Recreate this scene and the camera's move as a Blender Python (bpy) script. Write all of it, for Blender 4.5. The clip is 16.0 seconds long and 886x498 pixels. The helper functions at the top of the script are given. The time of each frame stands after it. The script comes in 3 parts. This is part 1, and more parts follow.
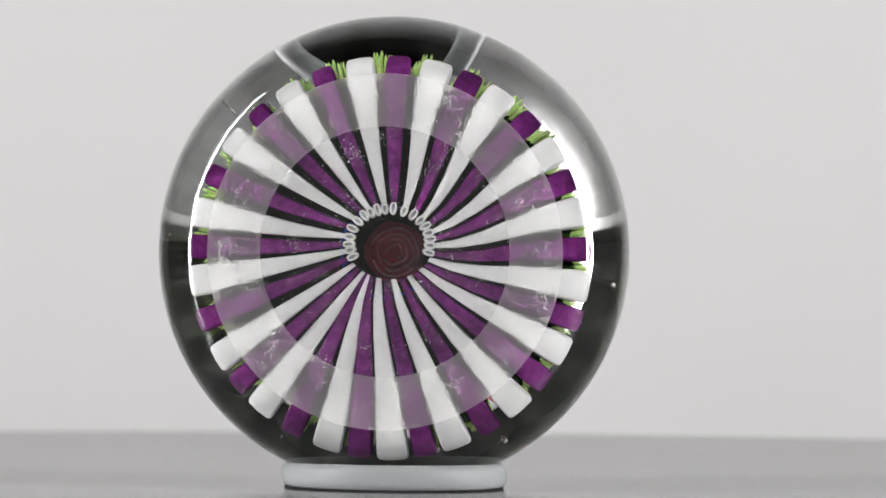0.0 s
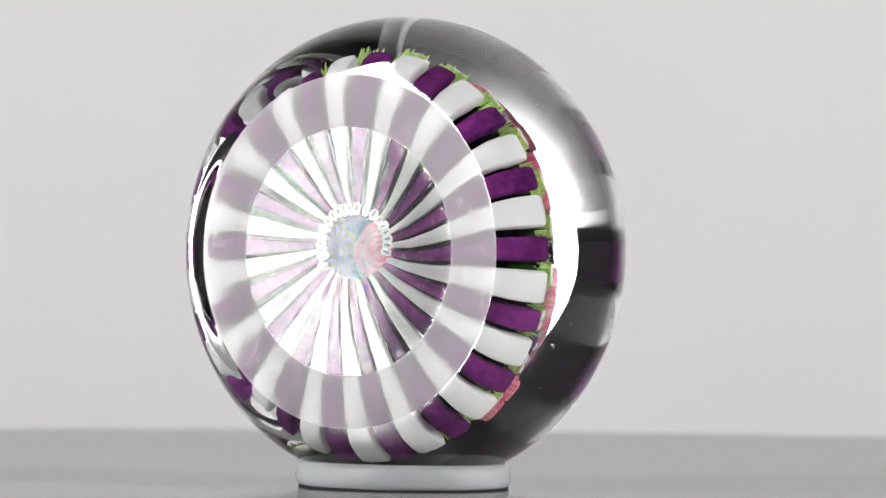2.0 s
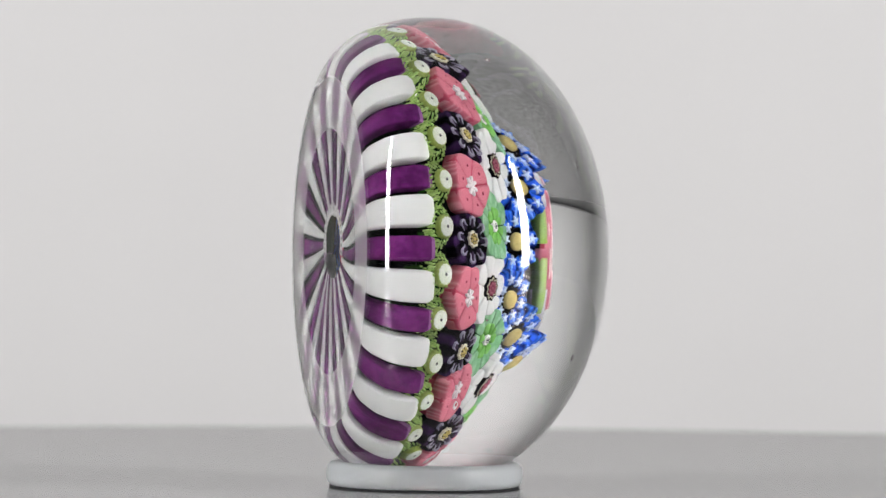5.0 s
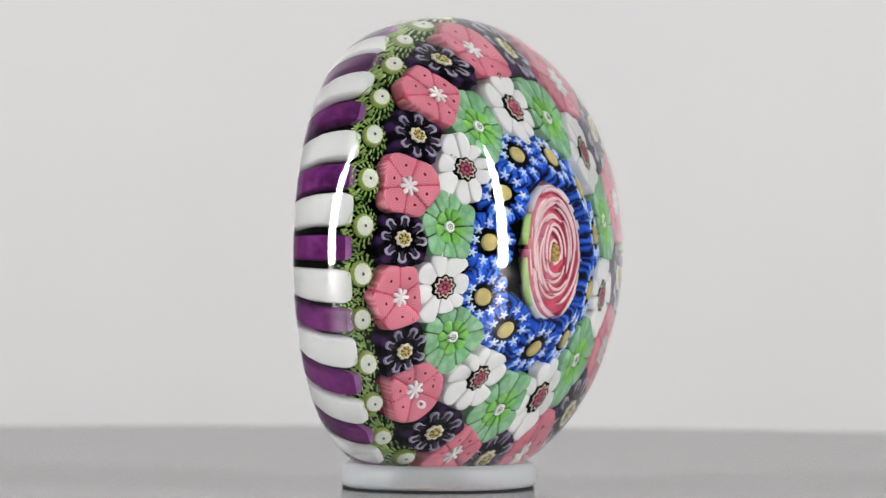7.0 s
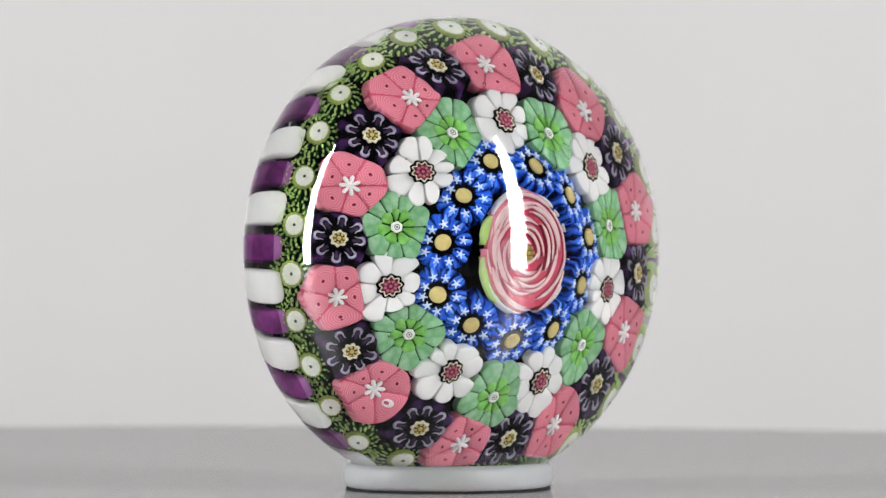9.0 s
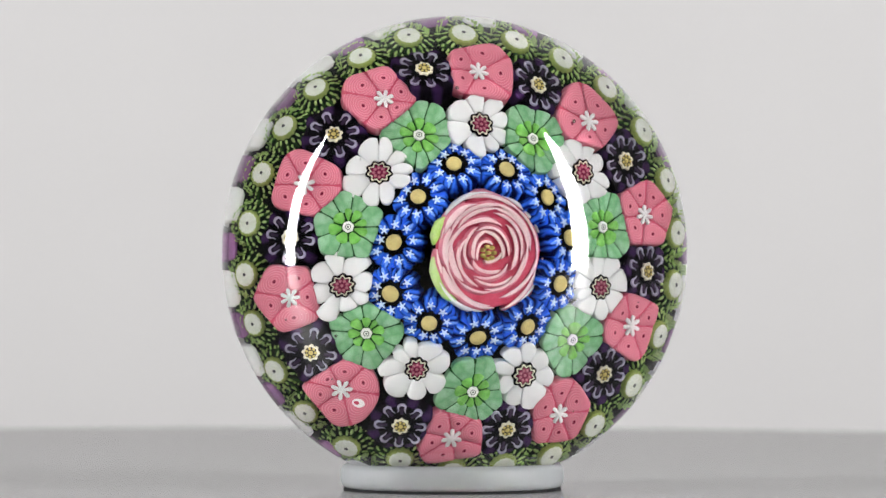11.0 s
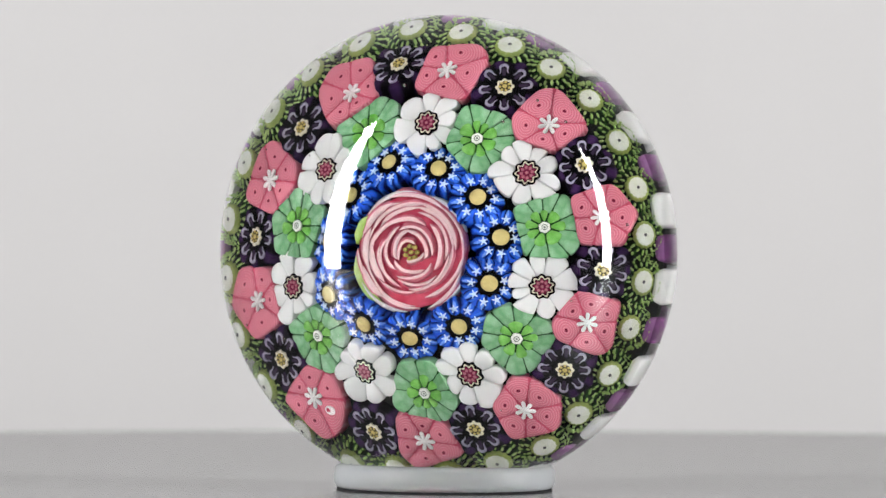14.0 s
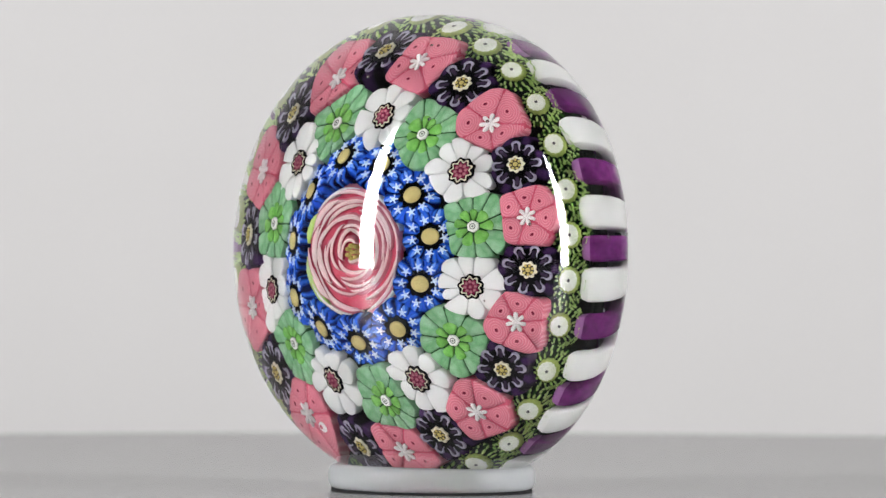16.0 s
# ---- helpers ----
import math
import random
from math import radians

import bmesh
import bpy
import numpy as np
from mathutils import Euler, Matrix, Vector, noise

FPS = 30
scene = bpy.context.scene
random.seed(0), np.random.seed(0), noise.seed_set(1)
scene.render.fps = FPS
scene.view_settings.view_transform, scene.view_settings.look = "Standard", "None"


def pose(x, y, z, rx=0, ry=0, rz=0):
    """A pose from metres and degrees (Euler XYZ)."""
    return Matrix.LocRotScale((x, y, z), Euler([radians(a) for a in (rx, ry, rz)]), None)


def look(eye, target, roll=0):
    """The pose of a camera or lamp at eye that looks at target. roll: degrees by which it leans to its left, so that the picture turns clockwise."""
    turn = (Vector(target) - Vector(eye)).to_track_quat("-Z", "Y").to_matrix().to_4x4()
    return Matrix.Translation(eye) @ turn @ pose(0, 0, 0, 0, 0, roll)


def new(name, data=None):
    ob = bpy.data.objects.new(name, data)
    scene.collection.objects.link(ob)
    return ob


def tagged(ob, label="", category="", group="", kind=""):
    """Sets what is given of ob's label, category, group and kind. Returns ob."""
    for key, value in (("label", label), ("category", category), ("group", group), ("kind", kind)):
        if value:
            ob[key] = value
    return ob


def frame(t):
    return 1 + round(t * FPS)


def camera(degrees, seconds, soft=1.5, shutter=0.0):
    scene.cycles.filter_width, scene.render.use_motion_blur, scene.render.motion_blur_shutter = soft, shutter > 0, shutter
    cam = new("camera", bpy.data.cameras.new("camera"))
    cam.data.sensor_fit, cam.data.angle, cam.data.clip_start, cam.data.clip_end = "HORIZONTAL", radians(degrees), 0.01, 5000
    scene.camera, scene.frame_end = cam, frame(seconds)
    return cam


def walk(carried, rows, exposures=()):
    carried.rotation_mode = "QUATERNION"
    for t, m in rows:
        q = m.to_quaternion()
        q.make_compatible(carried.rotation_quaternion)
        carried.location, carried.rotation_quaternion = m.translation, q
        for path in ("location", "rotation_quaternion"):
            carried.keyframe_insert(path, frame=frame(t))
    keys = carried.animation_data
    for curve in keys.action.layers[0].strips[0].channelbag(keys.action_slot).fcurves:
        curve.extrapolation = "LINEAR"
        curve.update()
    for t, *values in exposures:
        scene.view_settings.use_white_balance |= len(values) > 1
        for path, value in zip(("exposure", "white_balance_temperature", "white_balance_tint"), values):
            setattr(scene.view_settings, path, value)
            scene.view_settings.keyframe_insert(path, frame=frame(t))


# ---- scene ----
cam = camera(10.0, 16.0, soft=1.45)
cam.data.dof.use_dof = True
cam.data.dof.focus_distance = 0.785
cam.data.dof.aperture_fstop = 40.0
EYE = (0.0031, -0.805, 0.03826)
walk(cam, [(0.0, look(EYE, (0.0031, 0.0, 0.03826), 0.33)), (16.0, look(EYE, (0.0031, 0.0, 0.03826), 0.33))])

MM = 0.001
SPIN = 14.392           # degrees a second, clockwise from above
FACING = 12.184         # the dome faces the lens
CENTRE_Z = 37.72        # height of the weight's axis over the turntable, mm
RING_A, RING_B, RING_X, RING_Y = 17.96, 15.54, 4.59, -1.40   # the ring stand, mm
WOB = -60.2             # the axis round which the turntable lies slightly askew

# ---- light ----
world = bpy.data.worlds.new("studio")
scene.world = world
world.use_nodes = True
world.node_tree.nodes["Background"].inputs[0].default_value = (0.9, 0.95, 1.0, 1)
world.node_tree.nodes["Background"].inputs[1].default_value = 0.02


def strip_light(name, azimuth, distance, bottom, top, width, watts):
    """A tall lamp that narrows upwards, its foot sunk behind the tabletop."""
    data = bpy.data.lights.new(name, "AREA")
    data.shape, data.size, data.size_y, data.energy = "ELLIPSE", width, top - bottom, watts
    data.color = (1.0, 0.988, 0.982)
    ob = new(name, data)
    a = radians(azimuth)
    eye = Vector((distance * math.sin(a), -distance * math.cos(a), (top + bottom) / 2))
    ob.matrix_world = look(eye, (0, 0.25, eye.z))
    return ob


strip_light("strip_light_west", -65, 0.8, -0.86, 0.84, 0.100, 42.6)
strip_light("strip_light_east", 62, 0.8, -0.76, 0.74, 0.100, 41.2)
scene.view_settings.exposure = 0.0


# ---- materials ----
def material(name, colour, rough=0.4, second=None, scale=400.0, bump=0.0, metal=0.0, transmission=0.0, ior=1.5,
             subsurface=0.0, detail=4.0, spread=0.35, spec=0.0):
    """Principled surface, its colour broken up by noise at two scales."""
    m = bpy.data.materials.new(name)
    m.use_nodes = True
    nt = m.node_tree
    b = nt.nodes["Principled BSDF"]
    b.inputs["Roughness"].default_value = rough
    b.inputs["Metallic"].default_value = metal
    b.inputs["IOR"].default_value = ior
    b.inputs["Transmission Weight"].default_value = transmission
    b.inputs["Specular IOR Level"].default_value = spec
    if subsurface:
        b.inputs["Subsurface Weight"].default_value = subsurface
        b.inputs["Subsurface Radius"].default_value = (1, 1, 1)
        b.inputs["Subsurface Scale"].default_value = 0.0007
    if second is None:
        second = tuple(c * (1 - spread) for c in colour)
    co = nt.nodes.new("ShaderNodeTexCoord")
    n1, n2 = nt.nodes.new("ShaderNodeTexNoise"), nt.nodes.new("ShaderNodeTexNoise")
    for n, s in ((n1, scale), (n2, scale * 6.3)):
        n.inputs["Scale"].default_value, n.inputs["Detail"].default_value = s, detail
        nt.links.new(co.outputs["Object"], n.inputs["Vector"])
    add = nt.nodes.new("ShaderNodeMath")
    add.operation = "MULTIPLY_ADD"
    add.inputs[1].default_value = 0.4
    nt.links.new(n2.outputs["Fac"], add.inputs[0])
    half = nt.nodes.new("ShaderNodeMath")
    half.operation = "MULTIPLY"
    half.inputs[1].default_value = 0.6
    nt.links.new(n1.outputs["Fac"], half.inputs[0])
    nt.links.new(half.outputs[0], add.inputs[2])
    ramp = nt.nodes.new("ShaderNodeValToRGB")
    ramp.color_ramp.elements[0].position, ramp.color_ramp.elements[1].position = 0.35, 0.65
    ramp.color_ramp.elements[0].color, ramp.color_ramp.elements[1].color = (*second, 1), (*colour, 1)
    nt.links.new(add.outputs[0], ramp.inputs[0])
    nt.links.new(ramp.outputs[0], b.inputs["Base Color"])
    if bump:
        bp = nt.nodes.new("ShaderNodeBump")
        bp.inputs["Strength"].default_value, bp.inputs["Distance"].default_value = bump, 0.0004
        nt.links.new(n2.outputs["Fac"], bp.inputs["Height"])
        nt.links.new(bp.outputs[0], b.inputs["Normal"])
    return m


def banded(name, dark, light, core, rings, stretch=1.0, centre=0.0):
    """Fine rolled lines round the origin of the piece, with a dark slit in the middle."""
    m = material(name, light, 0.35)
    nt = m.node_tree
    b = nt.nodes["Principled BSDF"]
    co = [n for n in nt.nodes if n.bl_idname == "ShaderNodeTexCoord"][0]
    mp = nt.nodes.new("ShaderNodeMapping")
    mp.inputs["Scale"].default_value = (1000 * stretch, 1000, 0)
    nt.links.new(co.outputs["Object"], mp.inputs["Vector"])
    ln = nt.nodes.new("ShaderNodeVectorMath")
    ln.operation = "LENGTH"
    nt.links.new(mp.outputs[0], ln.inputs[0])
    s = nt.nodes.new("ShaderNodeMath")
    s.operation = "MULTIPLY"
    s.inputs[1].default_value = rings
    nt.links.new(ln.outputs["Value"], s.inputs[0])
    sn = nt.nodes.new("ShaderNodeMath")
    sn.operation = "SINE"
    nt.links.new(s.outputs[0], sn.inputs[0])
    mr = nt.nodes.new("ShaderNodeMapRange")
    mr.inputs["From Min"].default_value = -0.6
    nt.links.new(sn.outputs[0], mr.inputs["Value"])
    mix = nt.nodes.new("ShaderNodeMix")
    mix.data_type = "RGBA"
    mix.inputs["A"].default_value, mix.inputs["B"].default_value = (*dark, 1), (*light, 1)
    nt.links.new(mr.outputs[0], mix.inputs["Factor"])
    slit = nt.nodes.new("ShaderNodeMath")
    slit.operation = "LESS_THAN"
    slit.inputs[1].default_value = centre
    nt.links.new(ln.outputs["Value"], slit.inputs[0])
    mix2 = nt.nodes.new("ShaderNodeMix")
    mix2.data_type = "RGBA"
    mix2.inputs["B"].default_value = (*core, 1)
    nt.links.new(slit.outputs[0], mix2.inputs["Factor"])
    nt.links.new(mix.outputs["Result"], mix2.inputs["A"])
    nt.links.new(mix2.outputs["Result"], b.inputs["Base Color"])
    return m


def streaked(name, dark, light, count, rough=0.35, low=-0.3):
    """Lines that run down the side of a rod, round its axis."""
    m = material(name, light, rough)
    nt = m.node_tree
    b = nt.nodes["Principled BSDF"]
    co = [n for n in nt.nodes if n.bl_idname == "ShaderNodeTexCoord"][0]
    sx = nt.nodes.new("ShaderNodeSeparateXYZ")
    nt.links.new(co.outputs["Object"], sx.inputs[0])
    at = nt.nodes.new("ShaderNodeMath")
    at.operation = "ARCTAN2"
    nt.links.new(sx.outputs["Y"], at.inputs[0])
    nt.links.new(sx.outputs["X"], at.inputs[1])
    ns = [n for n in nt.nodes if n.bl_idname == "ShaderNodeTexNoise"][0]
    wob = nt.nodes.new("ShaderNodeMath")
    wob.operation = "MULTIPLY_ADD"
    wob.inputs[1].default_value = 0.25
    nt.links.new(ns.outputs["Fac"], wob.inputs[0])
    nt.links.new(at.outputs[0], wob.inputs[2])
    mu = nt.nodes.new("ShaderNodeMath")
    mu.operation = "MULTIPLY"
    mu.inputs[1].default_value = count
    nt.links.new(wob.outputs[0], mu.inputs[0])
    sn = nt.nodes.new("ShaderNodeMath")
    sn.operation = "SINE"
    nt.links.new(mu.outputs[0], sn.inputs[0])
    mr = nt.nodes.new("ShaderNodeMapRange")
    mr.inputs["From Min"].default_value, mr.inputs["From Max"].default_value = low, 0.8
    nt.links.new(sn.outputs[0], mr.inputs["Value"])
    mix = nt.nodes.new("ShaderNodeMix")
    mix.data_type = "RGBA"
    mix.inputs["A"].default_value, mix.inputs["B"].default_value = (*dark, 1), (*light, 1)
    nt.links.new(mr.outputs[0], mix.inputs["Factor"])
    nt.links.new(mix.outputs["Result"], b.inputs["Base Color"])
    return m


def lined(name, dark, light, pitch):
    """Lines along the x axis of the piece, broken by noise."""
    m = material(name, light)
    nt = m.node_tree
    b = nt.nodes["Principled BSDF"]
    co = [n for n in nt.nodes if n.bl_idname == "ShaderNodeTexCoord"][0]
    sx = nt.nodes.new("ShaderNodeSeparateXYZ")
    nt.links.new(co.outputs["Object"], sx.inputs[0])
    ns = [n for n in nt.nodes if n.bl_idname == "ShaderNodeTexNoise"][0]
    wob = nt.nodes.new("ShaderNodeMath")
    wob.operation = "MULTIPLY_ADD"
    wob.inputs[1].default_value = 0.0006
    nt.links.new(ns.outputs["Fac"], wob.inputs[0])
    nt.links.new(sx.outputs["Y"], wob.inputs[2])
    mu = nt.nodes.new("ShaderNodeMath")
    mu.operation = "MULTIPLY"
    mu.inputs[1].default_value = pitch
    nt.links.new(wob.outputs[0], mu.inputs[0])
    sn = nt.nodes.new("ShaderNodeMath")
    sn.operation = "COSINE"
    nt.links.new(mu.outputs[0], sn.inputs[0])
    mr = nt.nodes.new("ShaderNodeMapRange")
    mr.inputs["From Min"].default_value, mr.inputs["From Max"].default_value = -0.9, 0.9
    nt.links.new(sn.outputs[0], mr.inputs["Value"])
    mix = nt.nodes.new("ShaderNodeMix")
    mix.data_type = "RGBA"
    mix.inputs["A"].default_value, mix.inputs["B"].default_value = (*dark, 1), (*light, 1)
    nt.links.new(mr.outputs[0], mix.inputs["Factor"])
    nt.links.new(mix.outputs["Result"], b.inputs["Base Color"])
    return m


def clear_glass(name, rough, dust=False, gloss=1.0, through_rough=0.0, specks=0.86):
    m = bpy.data.materials.new(name)
    m.use_nodes = True
    nt = m.node_tree
    b = nt.nodes["Principled BSDF"]
    b.inputs["Base Color"].default_value = (0.985, 0.99, 0.985, 1)
    b.inputs["Transmission Weight"].default_value = 1.0
    b.inputs["IOR"].default_value = 1.515
    b.inputs["Roughness"].default_value = rough
    last = b
    if gloss < 1.0:      # mirror share cut to keep the lamps' reflection in the base dim
        bend = nt.nodes.new("ShaderNodeBsdfRefraction")
        bend.inputs["IOR"].default_value, bend.inputs["Roughness"].default_value = 1.515, through_rough
        dim_mirror = nt.nodes.new("ShaderNodeMixShader")
        dim_mirror.inputs[0].default_value = gloss
        nt.links.new(bend.outputs[0], dim_mirror.inputs[1])
        nt.links.new(b.outputs[0], dim_mirror.inputs[2])
        nt.links.new(dim_mirror.outputs[0], nt.nodes["Material Output"].inputs["Surface"])
        last = dim_mirror
    if dust:
        co = nt.nodes.new("ShaderNodeTexCoord")
        n1, n2 = nt.nodes.new("ShaderNodeTexNoise"), nt.nodes.new("ShaderNodeTexNoise")
        n1.inputs["Scale"].default_value, n1.inputs["Detail"].default_value = 6200, 1
        n2.inputs["Scale"].default_value, n2.inputs["Detail"].default_value = 260, 2
        for n in (n1, n2):
            nt.links.new(co.outputs["Object"], n.inputs["Vector"])
        mul = nt.nodes.new("ShaderNodeMath")
        mul.operation = "MULTIPLY_ADD"
        mul.inputs[1].default_value = 0.35
        nt.links.new(n2.outputs["Fac"], mul.inputs[0])
        nt.links.new(n1.outputs["Fac"], mul.inputs[2])
        r = nt.nodes.new("ShaderNodeValToRGB")
        r.color_ramp.elements[0].position, r.color_ramp.elements[1].position = specks, specks + 0.06
        r.color_ramp.elements[0].color = (dust, dust, dust, 1)
        nt.links.new(mul.outputs[0], r.inputs[0])
        d = nt.nodes.new("ShaderNodeBsdfDiffuse")
        d.inputs["Color"].default_value = (0.8, 0.8, 0.78, 1)
        mx = nt.nodes.new("ShaderNodeMixShader")
        nt.links.new(r.outputs[0], mx.inputs[0])
        nt.links.new(last.outputs[0], mx.inputs[1])
        nt.links.new(d.outputs[0], mx.inputs[2])
        nt.links.new(mx.outputs[0], nt.nodes["Material Output"].inputs["Surface"])
    return m


M_GLASS = clear_glass("clear_glass", 0.0)
M_GROUND = clear_glass("ground_glass", 0.36, 0.052, 0.32, 0.58, 0.872)
M_HOLLOW = clear_glass("polished_hollow", 0.05, 0.008, 0.17, 0.0, 0.90)
M_WALL = material("backdrop_paper", (0.258, 0.255, 0.256), 0.8, spread=0.03, scale=3, bump=0.02, spec=0.2)
M_SIDE = material("dark_side_paint", (0.07, 0.07, 0.07), 0.7, spread=0.05, scale=3, spec=0.3)
M_ROOM = material("dark_studio_paint", (0.06, 0.06, 0.06), 0.8, spread=0.2, scale=3, spec=0.3)
M_TABLE = material("grey_tabletop", (0.10, 0.10, 0.10), 0.4, spread=0.2, scale=20, spec=0.4)
M_TURN = material("grey_turntable", (0.155, 0.155, 0.155), 0.21, (0.075, 0.075, 0.075), scale=520, bump=0.2, detail=9, spec=1.0)
M_OPAL = material("opal_silicone", (0.72, 0.75, 0.765), 0.50, spread=0.06, scale=120, transmission=0.85, ior=1.36, spec=0.2)
# near-black colour for the added disc that stands in for shade under the ring
M_UNDERSHADE = material("under_ring_shade", (0.012, 0.012, 0.013), 0.9, spread=0.5, scale=900, spec=0.1)
M_WHITE = material("white_cane", (0.89, 0.895, 0.89), 0.3, (0.80, 0.81, 0.81), scale=130, subsurface=0.5)
M_PETALW = material("white_petal", (0.93, 0.935, 0.93), 0.3, (0.88, 0.89, 0.885), scale=260, subsurface=0.6)
M_PURPLE = material("purple_cane", (0.14, 0.023, 0.138), 0.25, (0.045, 0.007, 0.048), scale=150)
M_PURPLE_END = material("pale_purple_end", (0.26, 0.11, 0.27), 0.3, spread=0.3)
M_TIP = material("tip_white", (0.78, 0.78, 0.78), 0.3, spread=0.1)
M_TIP_CORE = material("tip_core", (0.32, 0.34, 0.36), 0.3)
M_BLACK = material("black_glass", (0.004, 0.004, 0.005), 0.25, spread=0.4)
M_SHELL = material("dark_green_glass", (0.005, 0.007, 0.005), 0.35, (0.002, 0.002, 0.003), scale=120)
M_PINK = material("pink_cane_side", (0.50, 0.09, 0.15), 0.35, (0.34, 0.035, 0.07), scale=300)
M_PINK_PETAL = banded("pink_rolled_petal", (0.49, 0.125, 0.175), (0.59, 0.225, 0.28), (0.14, 0.010, 0.03), 17.0, 1.3, 0.25)
M_AUB = streaked("aubergine_cane", (0.003, 0.002, 0.004), (0.034, 0.014, 0.056), 8)
M_LAV = material("lavender_outline", (0.50, 0.48, 0.58), 0.35, (0.14, 0.12, 0.19), scale=330)
M_PLUM = material("plum_lobe", (0.045, 0.028, 0.06), 0.35, spread=0.5)
M_CREAM = material("cream_cog", (0.76, 0.72, 0.54), 0.35, spread=0.3, scale=900)
M_YELLOW = material("yellow_dot", (0.62, 0.50, 0.16), 0.35, spread=0.3)
M_GREEN = material("pale_green_petal", (0.31, 0.51, 0.34), 0.3, (0.11, 0.29, 0.13), scale=170, subsurface=0.6)
M_LIME = material("bright_green_lobe", (0.24, 0.52, 0.15), 0.3, (0.12, 0.34, 0.06), scale=300, subsurface=0.5)
M_LEAFDARK = material("dark_green_cane", (0.022, 0.085, 0.025), 0.35)
M_BURG = material("burgundy_core", (0.22, 0.02, 0.06), 0.3, spread=0.5, scale=900)
M_ROSEDOT = material("rose_dot", (0.55, 0.18, 0.24), 0.3)
M_BLUE = streaked("blue_striped_cane", (0.001, 0.003, 0.03), (0.02, 0.09, 0.62), 11, low=-0.5)
M_BLUE_PETAL = lined("blue_petal", (0.002, 0.008, 0.10), (0.03, 0.13, 0.66), 6800.0)
M_STAR = material("white_star", (0.66, 0.77, 0.95), 0.35, spread=0.1)
M_STREAK = material("pale_blue_streak", (0.24, 0.42, 0.86), 0.35, (0.07, 0.20, 0.72), scale=600)
M_TAN = material("tan_core", (0.62, 0.52, 0.22), 0.4, (0.46, 0.37, 0.14), scale=1400)
M_DOT = material("milk_dot", (0.76, 0.78, 0.74), 0.35, (0.62, 0.66, 0.54), scale=700, subsurface=0.4)
M_COLLAR = material("yellow_green_collar", (0.36, 0.42, 0.14), 0.35, (0.20, 0.28, 0.06), scale=500, subsurface=0.4)
M_GREY = material("grey_dot", (0.10, 0.10, 0.11), 0.4)
M_SPINE = material("yellow_green_spine", (0.58, 0.72, 0.30), 0.35, (0.26, 0.46, 0.10), scale=500)
M_MOSS = streaked("moss_green_cane", (0.003, 0.010, 0.002), (0.020, 0.065, 0.010), 17, low=-0.1)
M_ROSE = material("deep_rose", (0.52, 0.09, 0.14), 0.35, (0.36, 0.025, 0.06), scale=110)
M_PETALSIDE = material("pink_petal_side", (0.70, 0.30, 0.37), 0.35, (0.54, 0.12, 0.18), scale=160)
M_BLUSH = material("blush_petal_edge", (0.86, 0.70, 0.70), 0.35, (0.80, 0.54, 0.57), scale=350, subsurface=0.5)
M_CALYX = material("lime_calyx", (0.34, 0.58, 0.10), 0.35, (0.50, 0.62, 0.34), scale=150)


# ---- mesh helpers ----
def smooth(bm):
    for f in bm.faces:
        f.smooth = True
    return bm


def to_mesh(name, bm, *mats, sharp=None):
    bmesh.ops.recalc_face_normals(bm, faces=bm.faces)
    me = bpy.data.meshes.new(name)
    bm.to_mesh(me)
    bm.free()
    for m in mats:
        me.materials.append(m)
    if sharp:
        me.set_sharp_from_angle(angle=radians(sharp))
    return me


def child(name, me, parent, m=Matrix(), label=""):
    ob = new(name, me)
    ob.parent = parent
    ob.matrix_parent_inverse = m
    return tagged(ob, label)


def part(name, bm, mat, parent, label="", m=Matrix(), sharp=None):
    return child(name, to_mesh(name, bm, mat, sharp=sharp), parent, m, label)


def loft(rings, close_start=True, close_end=True, wrap=True):
    """Skin over rings of points with equal counts."""
    bm = bmesh.new()
    rows = [[bm.verts.new(p) for p in r] for r in rings]
    n = len(rows[0])
    for a, b in zip(rows, rows[1:]):
        for i in range(n if wrap else n - 1):
            j = (i + 1) % n
            bm.faces.new((a[i], a[j], b[j], b[i]))
    if close_start:
        bm.faces.new(rows[0][::-1])
    if close_end:
        bm.faces.new(rows[-1])
    return smooth(bm)


def slab(outline, top, bottom, edge=0.12, foot=1.0, dome=0.0):
    """A raised piece with a rounded upper edge; outline in mm round its own middle, heights in mm."""
    cx = sum(p[0] for p in outline) / len(outline)
    cy = sum(p[1] for p in outline) / len(outline)
    r = max(math.hypot(x - cx, y - cy) for x, y in outline)

    def ring(k, z):
        return [((cx + (x - cx) * k) * MM, (cy + (y - cy) * k) * MM, z * MM) for x, y in outline]

    e = min(edge / r, 0.6)
    rings = [ring(foot, bottom), ring(1, top - edge), ring(1 - e * 0.3, top - edge * 0.3), ring(1 - e, top)]
    if dome:
        rings += [ring((1 - e) * 0.6, top + dome * 0.75), ring((1 - e) * 0.2, top + dome)]
    return loft(rings)


def polar(fn, n):
    return [(fn(a) * math.cos(a), fn(a) * math.sin(a)) for a in (2 * math.pi * i / n for i in range(n))]


def ribbon(fn, width, n, top, bottom):
    """A closed band that follows a polar curve."""
    bm = bmesh.new()
    rows = []
    for i in range(n):
        a = 2 * math.pi * i / n
        x, y = fn(a)
        x1, y1 = fn(a + 0.01)
        t = Vector((x1 - x, y1 - y)).normalized()
        nx, ny = -t.y * width / 2, t.x * width / 2
        rows.append([bm.verts.new((px * MM, py * MM, pz * MM)) for px, py, pz in
                     ((x + nx, y + ny, bottom), (x + nx, y + ny, top), (x - nx, y - ny, top), (x - nx, y - ny, bottom))])
    for i in range(n):
        a, b = rows[i], rows[(i + 1) % n]
        for k in range(3):
            bm.faces.new((a[k], a[k + 1], b[k + 1], b[k]))
    return smooth(bm)


